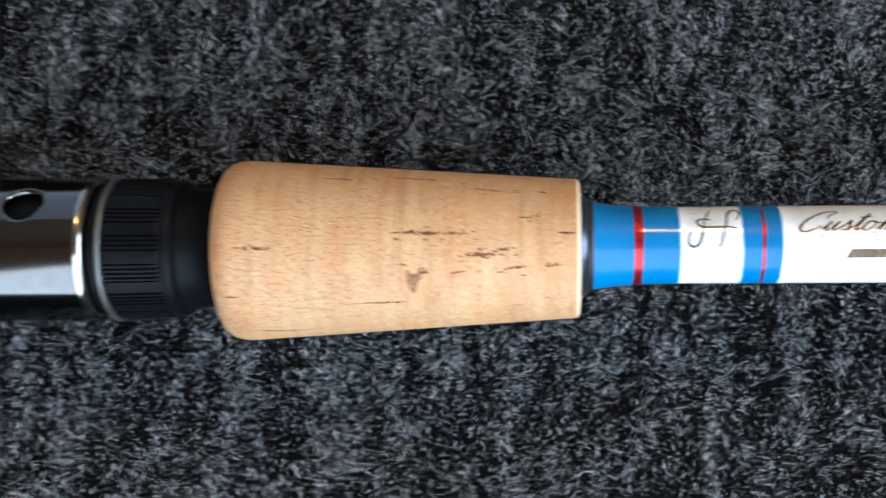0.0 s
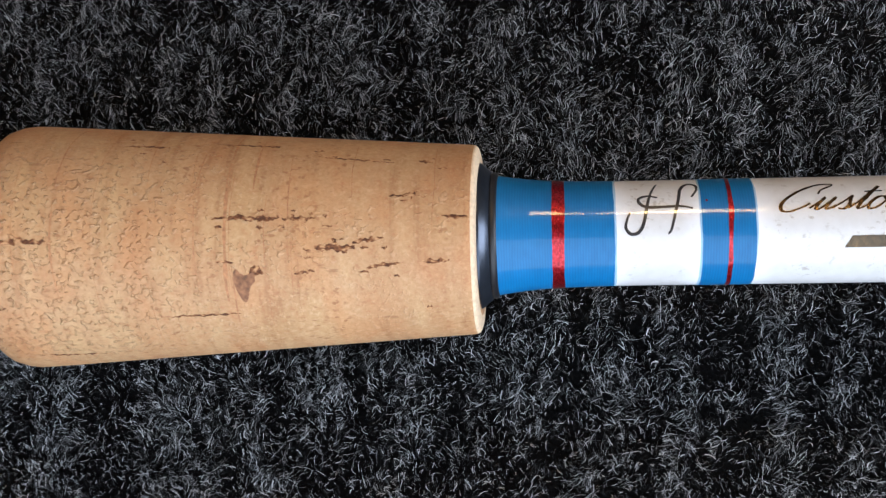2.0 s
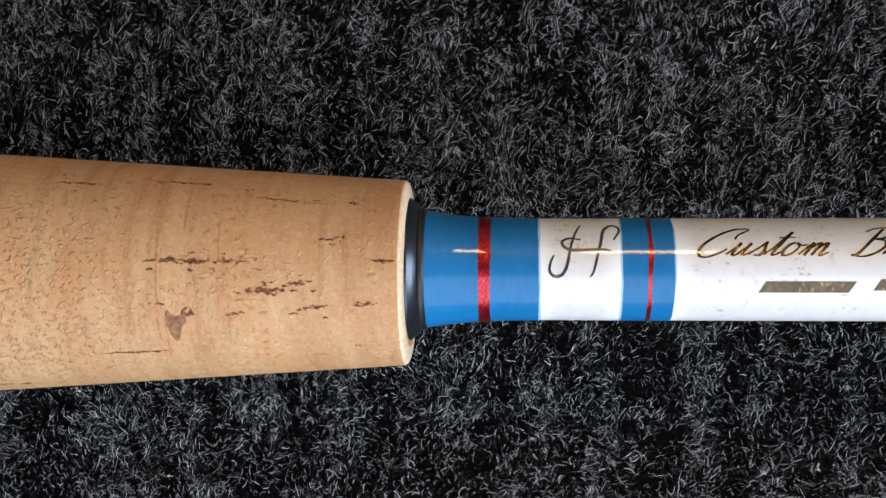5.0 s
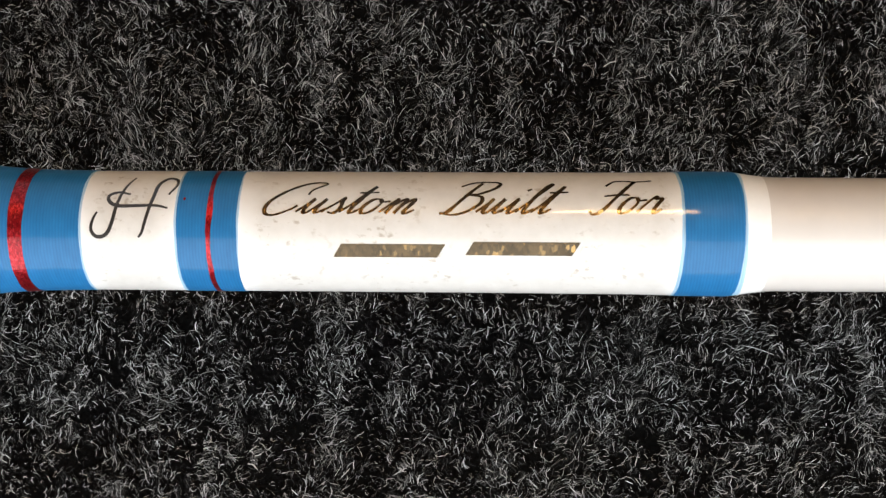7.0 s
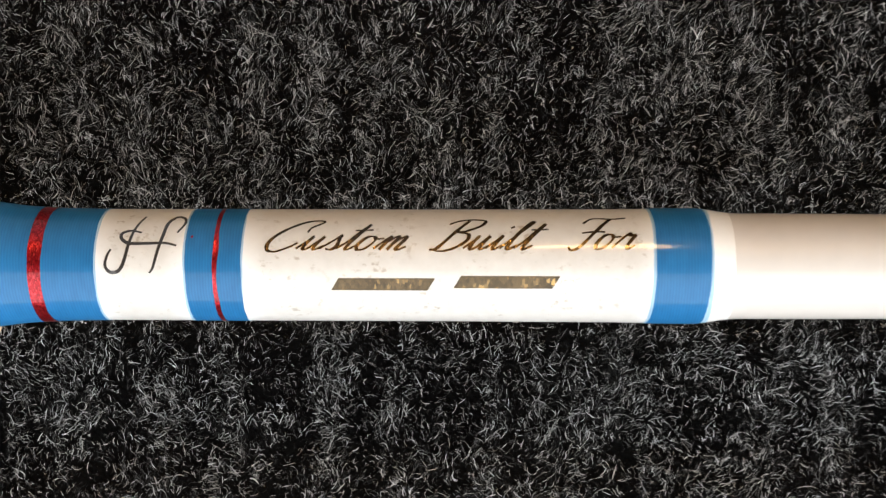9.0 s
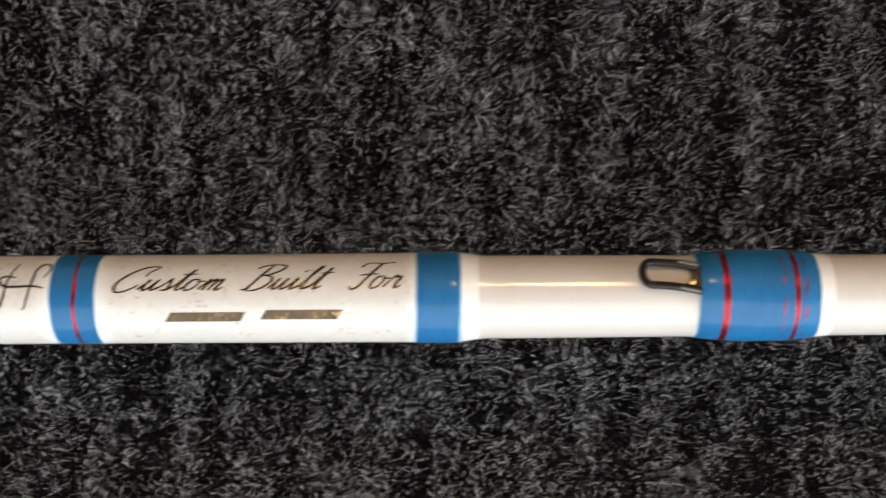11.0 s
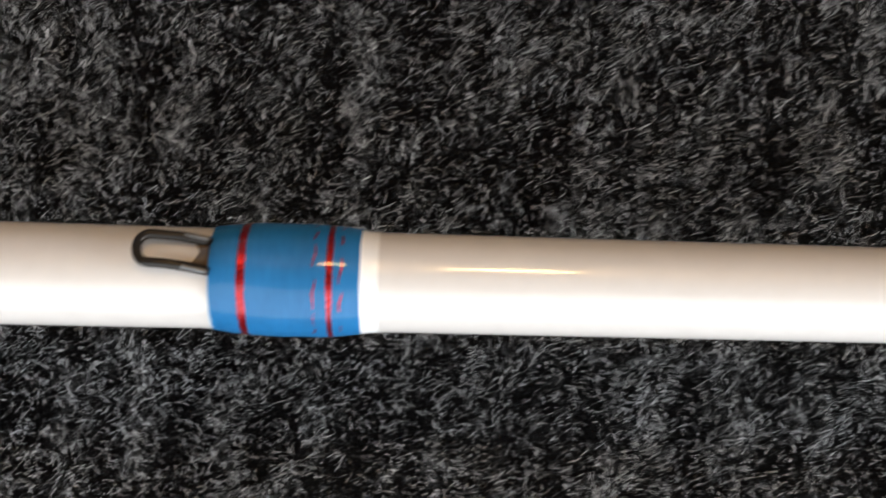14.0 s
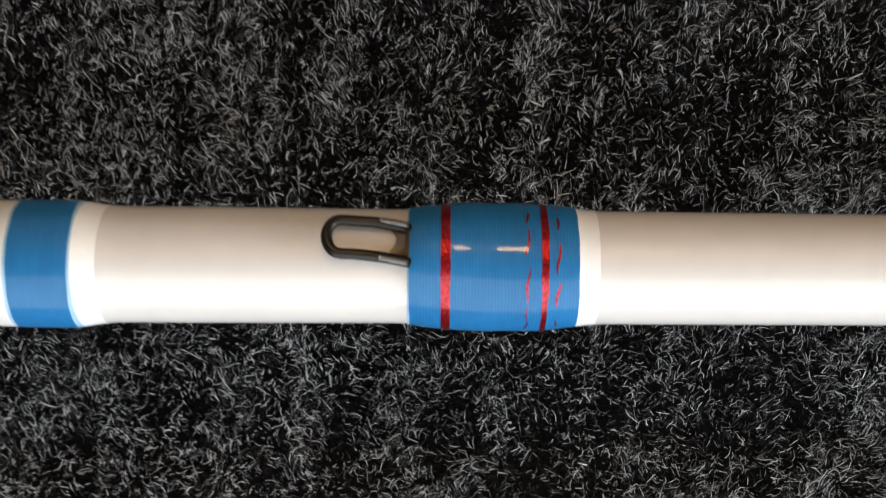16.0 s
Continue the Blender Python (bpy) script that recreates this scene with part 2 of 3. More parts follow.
CHECK = plain("dark_gunmetal", (0.055, 0.065, 0.085), 0.28, metal=0.8, grain=0.1)
GUN = plain("gunmetal_grey", (0.14, 0.14, 0.135), 0.42, metal=0.8, grain=0.1)
RUBBER = plain("black_rubber", (0.010, 0.010, 0.012), 0.45)
WIRE = plain("black_chrome_wire", (0.016, 0.013, 0.011), 0.33, metal=0.5, grain=0.1)
PILE = pile_mat()
BACKING = backing_mat()
WALL = plain("warm_wall_paint", (0.32, 0.25, 0.19), 0.8, grain=0.06, scale=8.0)
CEIL = plain("ceiling_paint", (0.56, 0.50, 0.43), 0.85, grain=0.05, scale=6.0)


# ---- the room ----
def box(bm, x0, x1, y0, y1, z0, z1):
    r = bmesh.ops.create_cube(bm, size=1.0)
    bmesh.ops.scale(bm, vec=(x1 - x0, y1 - y0, z1 - z0), verts=r["verts"])
    bmesh.ops.translate(bm, vec=((x0 + x1) / 2, (y0 + y1) / 2, (z0 + z1) / 2), verts=r["verts"])


def mesh_from(name, bm, material, smooth=False):
    me = bpy.data.meshes.new(name)
    bm.normal_update()
    bm.to_mesh(me)
    bm.free()
    me.materials.append(material)
    if smooth:
        me.polygons.foreach_set("use_smooth", [True] * len(me.polygons))
    return me


def structure(name, boxes, material, label):
    bm = bmesh.new()
    for b in boxes:
        box(bm, *b)
    return tagged(new(name, mesh_from(name, bm, material)), label, name.split("_")[0], kind="structure")


TH = 0.12
X0, X1, Y0, Y1, Z1 = (ROOM[k] for k in ("x0", "x1", "y0", "y1", "z1"))
FZ = -0.0024
structure("wall_west", [(X0 - TH, X0, Y0 - TH, Y1 + TH, FZ, Z1)], WALL, "plain warm beige painted room wall")
structure("wall_east", [(X1, X1 + TH, Y0 - TH, SIDE["y0"], FZ, Z1), (X1, X1 + TH, SIDE["y1"], Y1 + TH, FZ, Z1), (X1, X1 + TH, SIDE["y0"], SIDE["y1"], FZ, SIDE["z0"]),
                        (X1, X1 + TH, SIDE["y0"], SIDE["y1"], SIDE["z1"], Z1)], WALL, "warm beige room wall with a low opening")


def pierced(o, y0, y1):
    """The pieces of a wall round an opening."""
    return [(X0, o["x0"], y0, y1, FZ, Z1), (o["x1"], X1, y0, y1, FZ, Z1), (o["x0"], o["x1"], y0, y1, FZ, o["z0"]), (o["x0"], o["x1"], y0, y1, o["z1"], Z1)]


structure("wall_north", pierced(FILL_GAP, Y1, Y1 + TH), WALL, "warm beige room wall with an added fill opening")
structure("wall_south", pierced(WIN, Y0 - TH, Y0), WALL, "beige room wall with a wide window opening")
structure("ceiling", [(X0 - TH, X1 + TH, Y0 - TH, Y1 + TH, Z1, Z1 + TH)], CEIL, "plain pale ceiling of the room")
structure("floor", [(X0 - TH, X1 + TH, Y0 - TH, Y1 + TH, FZ - 0.01, FZ)], BACKING, "charcoal carpet backing under the pile")


# ---- carpet pile ----
def smooth_noise(rng, x, y, sx, sy):
    """Value noise with cells of sx by sy metres."""
    u, v = x / sx, y / sy
    u, v = u - u.min(), v - v.min()
    g = rng.random((int(u.max()) + 3, int(v.max()) + 3))
    i, j = u.astype(int), v.astype(int)
    a, b = u - i, v - j
    a, b = a * a * (3 - 2 * a), b * b * (3 - 2 * b)
    return (g[i, j] * (1 - a) + g[i + 1, j] * a) * (1 - b) + (g[i, j + 1] * (1 - a) + g[i + 1, j + 1] * a) * b


LEAN = np.array((0.16, 0.32, 0.0))     # the way the pile is brushed


def carpet_pile():
    rng = np.random.default_rng(7)
    n_core, n_rim, k = 640000, 60000, 4
    x = np.r_[rng.uniform(-0.125, 0.262, n_core), rng.uniform(-0.24, 0.42, n_rim)]
    y = np.r_[rng.uniform(-0.066, 0.076, n_core), rng.uniform(-0.16, 0.17, n_rim)]
    wide = np.r_[np.ones(n_core), np.full(n_rim, 2.0)]
    # ribs across the rod and loose clumps, with bare dark gaps between
    rib = smooth_noise(rng, x, y, 0.0030, 0.013)
    clump = smooth_noise(rng, x, y, 0.0042, 0.0042)
    tuft = smooth_noise(rng, x, y, 0.0014, 0.0014)
    tall = 0.52 * rib + 0.30 * clump + 0.18 * tuft
    stay = rng.random(len(x)) < np.clip(2.3 * (tall - 0.225), 0.36, 1.0)
    x, y, wide, tall, tuft = x[stay], y[stay], wide[stay], tall[stay], tuft[stay]
    n = len(x)
    length = (0.0009 + 0.0012 * rng.random(n) ** 1.5) * (0.7 + 0.65 * tall)
    length[rng.random(n) < 0.003] *= 2.4
    width = (0.000034 + 0.000027 * rng.random(n)) * wide
    az = 2 * math.pi * smooth_noise(rng, x, y, 0.0024, 0.0024) * 1.6 + rng.normal(0, 0.75, n)
    el = rng.uniform(0.5, 1.35, n)
    d_el = -rng.uniform(0.05, 0.45, n)
    d_az = rng.normal(0, 0.58, n) * np.where(rng.random(n) < 0.12, 2.6, 1.0)
    p = np.stack([x, y, FZ + 0.0001 + 0.0017 * tall * rng.random(n) ** 0.6], 1)
    step = length / (k - 1)
    twist = rng.normal(0, 0.7, (n, 3)) + (0, 0, 1)
    turn = rng.normal(0, 0.45, (n, 3))
    verts = np.empty((n, k, 2, 3))
    for i in range(k):
        e, a = el + i * d_el, az + i * d_az
        d = np.stack([np.cos(e) * np.cos(a), np.cos(e) * np.sin(a), np.sin(e)], 1)
        d += LEAN
        d /= np.linalg.norm(d, axis=1)[:, None]
        w = np.cross(d, twist + i * turn)
        w /= np.linalg.norm(w, axis=1)[:, None] + 1e-9
        w *= (width * (1.0 if i < k - 1 else 0.35) * 0.5)[:, None]
        verts[:, i, 0], verts[:, i, 1] = p - w, p + w
        p = p + d * step[:, None]
        p[:, 2] = np.maximum(p[:, 2], FZ + 0.0002)
    idx = np.arange(n)[:, None] * (2 * k) + np.arange(k - 1)[None] * 2
    quads = np.stack([idx, idx + 1, idx + 3, idx + 2], -1).reshape(-1)
    nq = len(quads) // 4
    me = bpy.data.meshes.new("carpet_pile")
    me.vertices.add(n * k * 2)
    me.vertices.foreach_set("co", verts.reshape(-1))
    me.loops.add(len(quads))
    me.loops.foreach_set("vertex_index", quads.astype(np.int32))
    me.polygons.add(nq)
    me.polygons.foreach_set("loop_start", np.arange(0, len(quads), 4, dtype=np.int32))
    me.update(calc_edges=True)
    me.materials.append(PILE)
    return tagged(new("carpet_pile", me), "charcoal grey carpet pile of short curly fibres", "carpet", kind="stuff")


carpet_pile()

# ---- the fishing rod ----
rod = tagged(new("fishing_rod"), "white fishing rod with cork grip and blue thread wraps on carpet", "fishing rod")
rod.matrix_world = Matrix.Translation((0, 0, AXIS * CM)) @ Euler((0, math.atan(FALL), 0)).to_matrix().to_4x4()


def part(name, bm, material, parent, label="", smooth=True):
    ob = new(name, mesh_from(name, bm, material, smooth))
    ob.parent = parent
    if label:
        ob["label"] = label
    return ob


def at(x, deg, r):
    """A point of the rod: cm along it, degrees from its top towards the far side, cm from its axis."""
    a = radians(deg)
    return Vector((x * CM, r * math.sin(a) * CM, r * math.cos(a) * CM))


def lathe(prof, seg=96, dy=0.0, closed=False):
    """Turns (x, r) pairs in cm about the rod's axis."""
    bm = bmesh.new()
    rings = []
    for x, r in prof:
        rings.append([bm.verts.new(at(x, 360 * i / seg, r) + Vector((0, dy * CM, 0))) for i in range(seg)])
    pairs = list(zip(rings, rings[1:]))
    if closed:
        pairs.append((rings[-1], rings[0]))
    for a, b in pairs:
        for i in range(seg):
            bm.faces.new((a[i], b[i], b[(i + 1) % seg], a[(i + 1) % seg]))
    return bm


# outline of the rod ahead of the grip: cm along it, cm radius
OUT_X = [0.10, 0.30, 0.60, 0.95, 1.30, 1.65, 5.60, 7.70, 8.30, 8.70, 8.86, 9.00, 9.20, 10.0, 12.22, 12.34, 12.50, 12.80, 13.20, 13.60, 13.90, 14.08, 14.22, 14.40, 17.0, 46.0]
OUT_R = [0.79, 0.755, 0.715, 0.690, 0.680, 0.675, 0.674, 0.678, 0.688, 0.689, 0.672, 0.648, 0.633, 0.632, 0.618, 0.628, 0.650, 0.682, 0.690, 0.686, 0.668, 0.640, 0.620, 0.614, 0.604, 0.520]
_gx = np.linspace(0.0, 46.0, 4601)
_gr = np.interp(_gx, OUT_X, OUT_R)
_k = np.hanning(17)
_gr = np.convolve(np.pad(_gr, 8, mode="edge"), _k / _k.sum(), mode="valid")


def radius(x):
    return float(np.interp(x, _gx, _gr))


def skin(x, deg):
    """The outline with the ridge that the thread makes over the keeper's feet."""
    if not 12.2 < x < 14.2:
        return radius(x)
    d = (deg + 180.0) % 360.0 - 180.0
    lump = 0.0028 * math.sin((x - 12.86) * 11.0 + radians(d) * 0.7) if 12.4 < x < 14.05 else 0.0
    return radius(x) + lump + (0.07 if x > 12.31 else 0.0) * math.exp(-((d - 14.0) / 45.0) ** 2) * math.exp(-max(0.0, (x - 12.4) / 0.55) ** 2)


def wobble(seed, amp):
    """A slow uneven edge round the rod, cm by degrees."""
    r = random.Random(seed)
    ph = [r.uniform(0, 6.28) for _ in range(4)]
    return lambda deg: amp * sum(math.sin(radians(deg) * k + p) / k ** 0.5 for k, p in zip((1, 3, 7, 13), ph))


def sleeve(x0, x1, proud=0.0, step=0.05, seg=144, e0=None, e1=None, a0=0.0, a1=360.0):
    """A length of the rod's skin between two (uneven) edges."""
    nx = max(1, int(math.ceil((x1 - x0) / step)))
    full = a1 - a0 >= 360.0
    na = seg if full else max(3, int(seg * (a1 - a0) / 360.0))
    bm = bmesh.new()
    cols = []
    for j in range(na + (0 if full else 1)):
        deg = a0 + (a1 - a0) * j / na
        l, r = x0 + (e0(deg) if e0 else 0.0), x1 + (e1(deg) if e1 else 0.0)
        cols.append([bm.verts.new(at(x, deg, skin(x, deg) + proud)) for x in (l + (r - l) * i / nx for i in range(nx + 1))])
    for j in range(na):
        a, b = cols[j], cols[(j + 1) % len(cols)]
        for i in range(nx):
            bm.faces.new((a[i], a[i + 1], b[i + 1], b[i]))
    return bm


# the white blank runs through everything
part("blank", sleeve(9.08, 46.0, proud=-0.002, step=0.1), BLANK, rod, "glossy cream-white tapered rod blank")
# the fillets' bright sheen is put into a whiter colour than the blank's
part("epoxy_fillet", sleeve(8.77, 9.08), FILLET_SHEEN, rod, "clear epoxy run-out, its sheen put into white colour")
part("epoxy_fillet", sleeve(14.05, 14.32, proud=0.003), FILLET_SHEEN, rod, "clear epoxy run-out, its sheen put into white colour")
part("underlay", sleeve(1.60, 2.76), PANEL, rod, "white underlay with a black monogram")
panel = part("underlay", sleeve(3.33, 8.25), PANEL, rod, "white underlay with gold lettering")
e1, e2, e3, e4, e5, e6, e7 = (wobble(s, 0.0045) for s in range(11, 18))
bulge = lambda e: lambda d: e(d) - 0.025 * min(1.6, (((d + 180.0) % 360.0 - 180.0) / 65.0) ** 2)
e4, e5 = bulge(e4), bulge(e5)
wrap_a = part("thread_wrap", sleeve(0.175, 1.647, 0.004, e1=e1), BLUE, rod, "sky-blue thread wrap flaring to the grip")
wrap_b = part("thread_wrap", sleeve(2.718, 3.37, 0.004, e0=e2, e1=e3), BLUE, rod, "narrow sky-blue thread wrap")
wrap_c = part("thread_wrap", sleeve(8.17, 8.803, 0.004, e0=e4, e1=e5), BLUE, rod, "narrow sky-blue thread wrap")
wrap_d = part("thread_wrap", sleeve(12.327, 14.105, 0.004, e0=e6, e1=e7), BLUE, rod, "swollen sky-blue wrap over the hook keeper's feet")

# pale rings at the thread ends; the one at 12.303 paints an edge highlight
PALE = thread_mat("pale_edge_thread", (0.36, 0.56, 0.74))
for x0, x1, edge0, edge1, wrap in ((1.64, 1.672, e1, e2, wrap_a), (2.690, 2.725, e3, e2, wrap_b), (3.363, 3.395, e3, e4, wrap_b), (8.140, 8.177, e5, e4, wrap_c),
                                   (8.797, 8.828, e5, e1, wrap_c), (14.098, 14.13, e7, e3, wrap_d), (12.303, 12.332, e7, e6, wrap_d)):
    part("thread_edge", sleeve(x0, x1, 0.0025, e0=edge0, e1=edge1), PALE, wrap, "pale blue thread edge")

part("red_band", sleeve(0.87, 1.03, 0.008, e0=wobble(21, 0.004), e1=wobble(22, 0.006)), RED, wrap_a, "red metallic foil band")
w23 = wobble(24, 0.007)
part("red_band", sleeve(3.045, 3.095, 0.008, e0=wobble(23, 0.004), e1=lambda d: 0.022 * math.exp(-((((d + 180) % 360) - 188) / 22.0) ** 2) + w23(d)), RED, wrap_b, "thin uneven red metallic foil band")
part("red_band", sleeve(12.66, 12.765, 0.008, e0=wobble(25, 0.004), e1=wobble(26, 0.005)), RED, wrap_d, "red metallic foil band")
part("red_band", sleeve(13.715, 13.78, 0.008, e0=wobble(27, 0.006), e1=wobble(28, 0.006)), RED, wrap_d, "red metallic foil band")


def dash(x, a0, a1, wide, lean, parent):
    """A short length of red foil showing between blue turns, pointed at both ends."""
    half = lambda d: wide * 0.28 * math.sin(math.pi * min(1.0, max(0.0, (d - a0) / (a1 - a0)))) ** 0.6 + 0.001
    off = lambda d: lean * (d - (a0 + a1) / 2) + 0.010 * math.sin(radians(d) * 13.0 + x * 9.0)
    return part("red_dash", sleeve(x, x + 1e-4, 0.008, step=0.02, seg=240, e0=lambda d: off(d) - half(d), e1=lambda d: off(d) + half(d), a0=a0, a1=a1), RED, parent)


for a0, a1, wide in ((62, 76, 0.022), (38, 54, 0.045), (6, 34, 0.036), (-36, -3, 0.040), (-58, -38, 0.020), (-74, -60, 0.035), (-110, -84, 0.03), (84, 120, 0.03), (135, 170, 0.03), (185, 222, 0.03)):
    dash(13.565, a0, a1, wide, 0.0008, wrap_d)
for a0, a1, wide in ((58, 74, 0.020), (32, 50, 0.048), (-10, 20, 0.042), (-40, -17, 0.044), (-72, -58, 0.030), (90, 125, 0.03), (140, 175, 0.03), (195, 235, 0.03), (250, 278, 0.03)):
    dash(13.882, a0, a1, wide, 0.0009, wrap_d)


# ---- lettering ----
def wrap_flat(bm, r):
    """Bends a flat figure (x along the rod, y round it, cm) onto the rod."""
    for y in np.arange(-0.6, 0.62, 0.03):
        bmesh.ops.bisect_plane(bm, geom=bm.verts[:] + bm.edges[:] + bm.faces[:], plane_co=(0, y, 0), plane_no=(0, 1, 0))
    for v in bm.verts:
        v.co = at(v.co.x, math.degrees(v.co.y / 0.675), radius(v.co.x) + r)
    return bm


# script letters, drawn upright on a unit cap height: pen strokes, then the advance
CAPITALS = {
    "C": ([[(.62, .55), (.60, .72), (.74, .93), (.58, 1.0), (.30, .92), (.05, .62), (-.06, .28), (.05, .02), (.28, -.04), (.52, .10), (.62, .22)]], .70),
    "B": ([[(.34, .96), (.26, .5), (.16, .08), (0, 0)], [(-.06, .82), (.10, .96), (.40, 1.02), (.72, .96), (.74, .76), (.52, .58), (.34, .54), (.62, .48), (.72, .28), (.56, .06), (.30, -.03), (0, .02)]], .78),
    "F": ([[(-.05, .78), (.02, .95), (.20, .98), (.55, .96), (.86, 1.0)], [(.50, .96), (.42, .5), (.32, .1), (.16, -.02), (.02, .08)], [(.12, .46), (.40, .50), (.66, .50)]], .62),
}
SMALL = {
    "u": ([[(0, .05), (.12, .30), (.16, .42), (.13, .15), (.18, .02), (.28, .08), (.42, .42)], [(.42, .42), (.38, .12), (.44, .02), (.58, .14)]], .54),
    "s": ([[(0, .05), (.16, .28), (.24, .46), (.26, .36), (.34, .14), (.28, .02), (.14, .04)]], .38),
    "t": ([[(0, .05), (.14, .3), (.26, .85), (.24, .5), (.20, .12), (.26, .02), (.40, .14)], [(.06, .62), (.46, .64)]], .38),
    "o": ([[(.30, .42), (.12, .40), (.04, .18), (.12, .02), (.28, .06), (.36, .26), (.30, .42), (.34, .34), (.52, .36)]], .48),
}
SMALL.update({
    "m": ([[(0, .05), (.12, .34), (.17, .42), (.15, .02)], [(.16, .2), (.30, .42), (.36, .38), (.33, .02)], [(.34, .2), (.48, .42), (.54, .36), (.51, .06), (.58, .02), (.70, .12)]], .70),
    "i": ([[(0, .05), (.12, .30), (.18, .42), (.15, .12), (.20, .02), (.34, .14)], [(.20, .68), (.26, .74)]], .33),
    "l": ([[(0, .05), (.18, .45), (.30, .86), (.24, .92), (.18, .6), (.16, .12), (.22, .02), (.36, .14)]], .34),
    "r": ([[(0, .05), (.14, .38), (.20, .46), (.24, .38), (.36, .40), (.34, .14), (.40, .02), (.52, .12)]], .5),
})


def curve_through(p):
    p = [p[0] * 2 - p[1], *p, p[-1] * 2 - p[-2]]
    line = []
    for a, b, c, d in zip(p, p[1:], p[2:], p[3:]):
        for i in range(8):
            t = i / 8
            line.append(0.5 * (2 * b + (c - a) * t + (2 * a - 5 * b + 4 * c - d) * t * t + (3 * b - a - 3 * c + d) * t ** 3))
    return line + [p[-2]]


def pen(bm, line, width, proud):
    """A ribbon along a line (cm along the rod, cm round it); width(i, direction) in cm."""
    rows = []
    for i, q in enumerate(line):
        d = (line[min(i + 1, len(line) - 1)] - line[max(i - 1, 0)]).normalized()
        n = Vector((-d.y, d.x, 0)) * width(i, d) * 0.5
        rows.append([bm.verts.new(at(e.x, math.degrees(e.y / 0.675), radius(e.x) + proud)) for e in (q + n, q - n)])
    for a, b in zip(rows, rows[1:]):
        bm.faces.new((a[0], a[1], b[1], b[0]))


def word(text, u0, u1, v0, v1, slant, seed):
    r = random.Random(seed)
    lines, x = [], 0.0
    for ch in text:
        strokes, step = CAPITALS[ch] if ch in CAPITALS else SMALL[ch]
        for pts in strokes:
            lines.append(curve_through([Vector((x + px + slant * py, py, 0)) for px, py in pts]))
        x += step
    lo, hi = min(q.x for l in lines for q in l), max(q.x for l in lines for q in l)
    bm = bmesh.new()
    for k, l in enumerate(lines):
        fit = [Vector((u0 + (q.x - lo) / (hi - lo) * (u1 - u0), v0 + q.y * (v1 - v0), 0)) for q in l]
        # the nib is broad on the way down, fine on the way up, and the foil is ragged
        pen(bm, fit, lambda i, d: (0.021 + 0.019 * max(0.0, -d.y) + 0.006 * abs(d.y)) * r.uniform(0.82, 1.12), 0.004 + 0.0002 * (k % 4))
    return bm


for i, (text, u0, u1, v0, v1) in enumerate((("Custom", 3.67, 5.30, 0.058, 0.475), ("Built", 5.56, 6.94, 0.064, 0.49), ("For", 7.16, 7.94, 0.072, 0.53))):
    part("inscription_word", word(text, u0, u1, v0, v1, 0.66, 3 + i), GOLD, panel, "slanted gold foil script lettering")


def bar(u0, u1, v0, v1, lean):
    bm = bmesh.new()
    n = max(2, int((u1 - u0) / 0.05))
    lo = [bm.verts.new((u0 + (u1 - u0) * i / n, v0, 0)) for i in range(n + 1)]
    hi = [bm.verts.new((u0 + lean + (u1 - u0) * i / n, v1, 0)) for i in range(n + 1)]
    for i in range(n):
        bm.faces.new((lo[i], lo[i + 1], hi[i + 1], hi[i]))
    return wrap_flat(bm, 0.004)


part("inscription_bar", bar(4.42, 5.54, -0.415, -0.265, 0.09), GOLD, panel, "dark gold foil bar")
part("inscription_bar", bar(5.84, 6.98, -0.385, -0.235, 0.09), GOLD, panel, "dark gold foil bar")


def stroke(pts, wide):
    """A pen stroke through (cm, degrees) points, thin at its ends."""
    line = curve_through([Vector((u, radians(d) * 0.675, 0)) for u, d in pts])
    bm = bmesh.new()
    pen(bm, line, lambda i, d: wide * (0.55 + 0.45 * math.sin(math.pi * i / (len(line) - 1))), 0.004)
    return bm


for pts in (((2.19, 47.4), (2.12, 33.4), (2.06, 15.7), (2.01, -5.2), (1.945, -15.6), (1.847, -17.3), (1.787, -11), (1.804, -1.6), (1.845, 5.6)),
            ((2.186, 23.9), (2.056, 26.1), (1.957, 22.6), (1.963, 16.5), (2.054, 11.8), (2.249, 11.7), (2.47, 12.2), (2.612, 9.6)),
            ((2.605, 23.8), (2.674, 34.9), (2.66, 43.5), (2.568, 46.2), (2.479, 36.8), (2.443, 21.0), (2.396, 4.3), (2.347, -12.2), (2.304, -18.0))):
    part("monogram_stroke", stroke(pts, 0.042), INK, rod, "black hand-drawn pen stroke")
part("red_fleck", sleeve(2.775, 2.80, 0.008, a0=17.8, a1=20.4), RED, wrap_b)


# ---- hook keeper ----
def tube(points, r, seg=12):
    """A round wire through points in metres."""
    bm = bmesh.new()
    rings = []
    for i, p in enumerate(points):
        d = (points[min(i + 1, len(points) - 1)] - points[max(i - 1, 0)]).normalized()
        s = d.cross(Vector((0.1, 0.3, 1.0))).normalized()
        u = s.cross(d)
        rings.append([bm.verts.new(p + (s * math.cos(2 * math.pi * k / seg) + u * math.sin(2 * math.pi * k / seg)) * r) for k in range(seg)])
    for a, b in zip(rings, rings[1:]):
        for k in range(seg):
            bm.faces.new((a[k], a[(k + 1) % seg], b[(k + 1) % seg], b[k]))
    bm.faces.new(rings[0])
    bm.faces.new(rings[-1][::-1])
    return bm


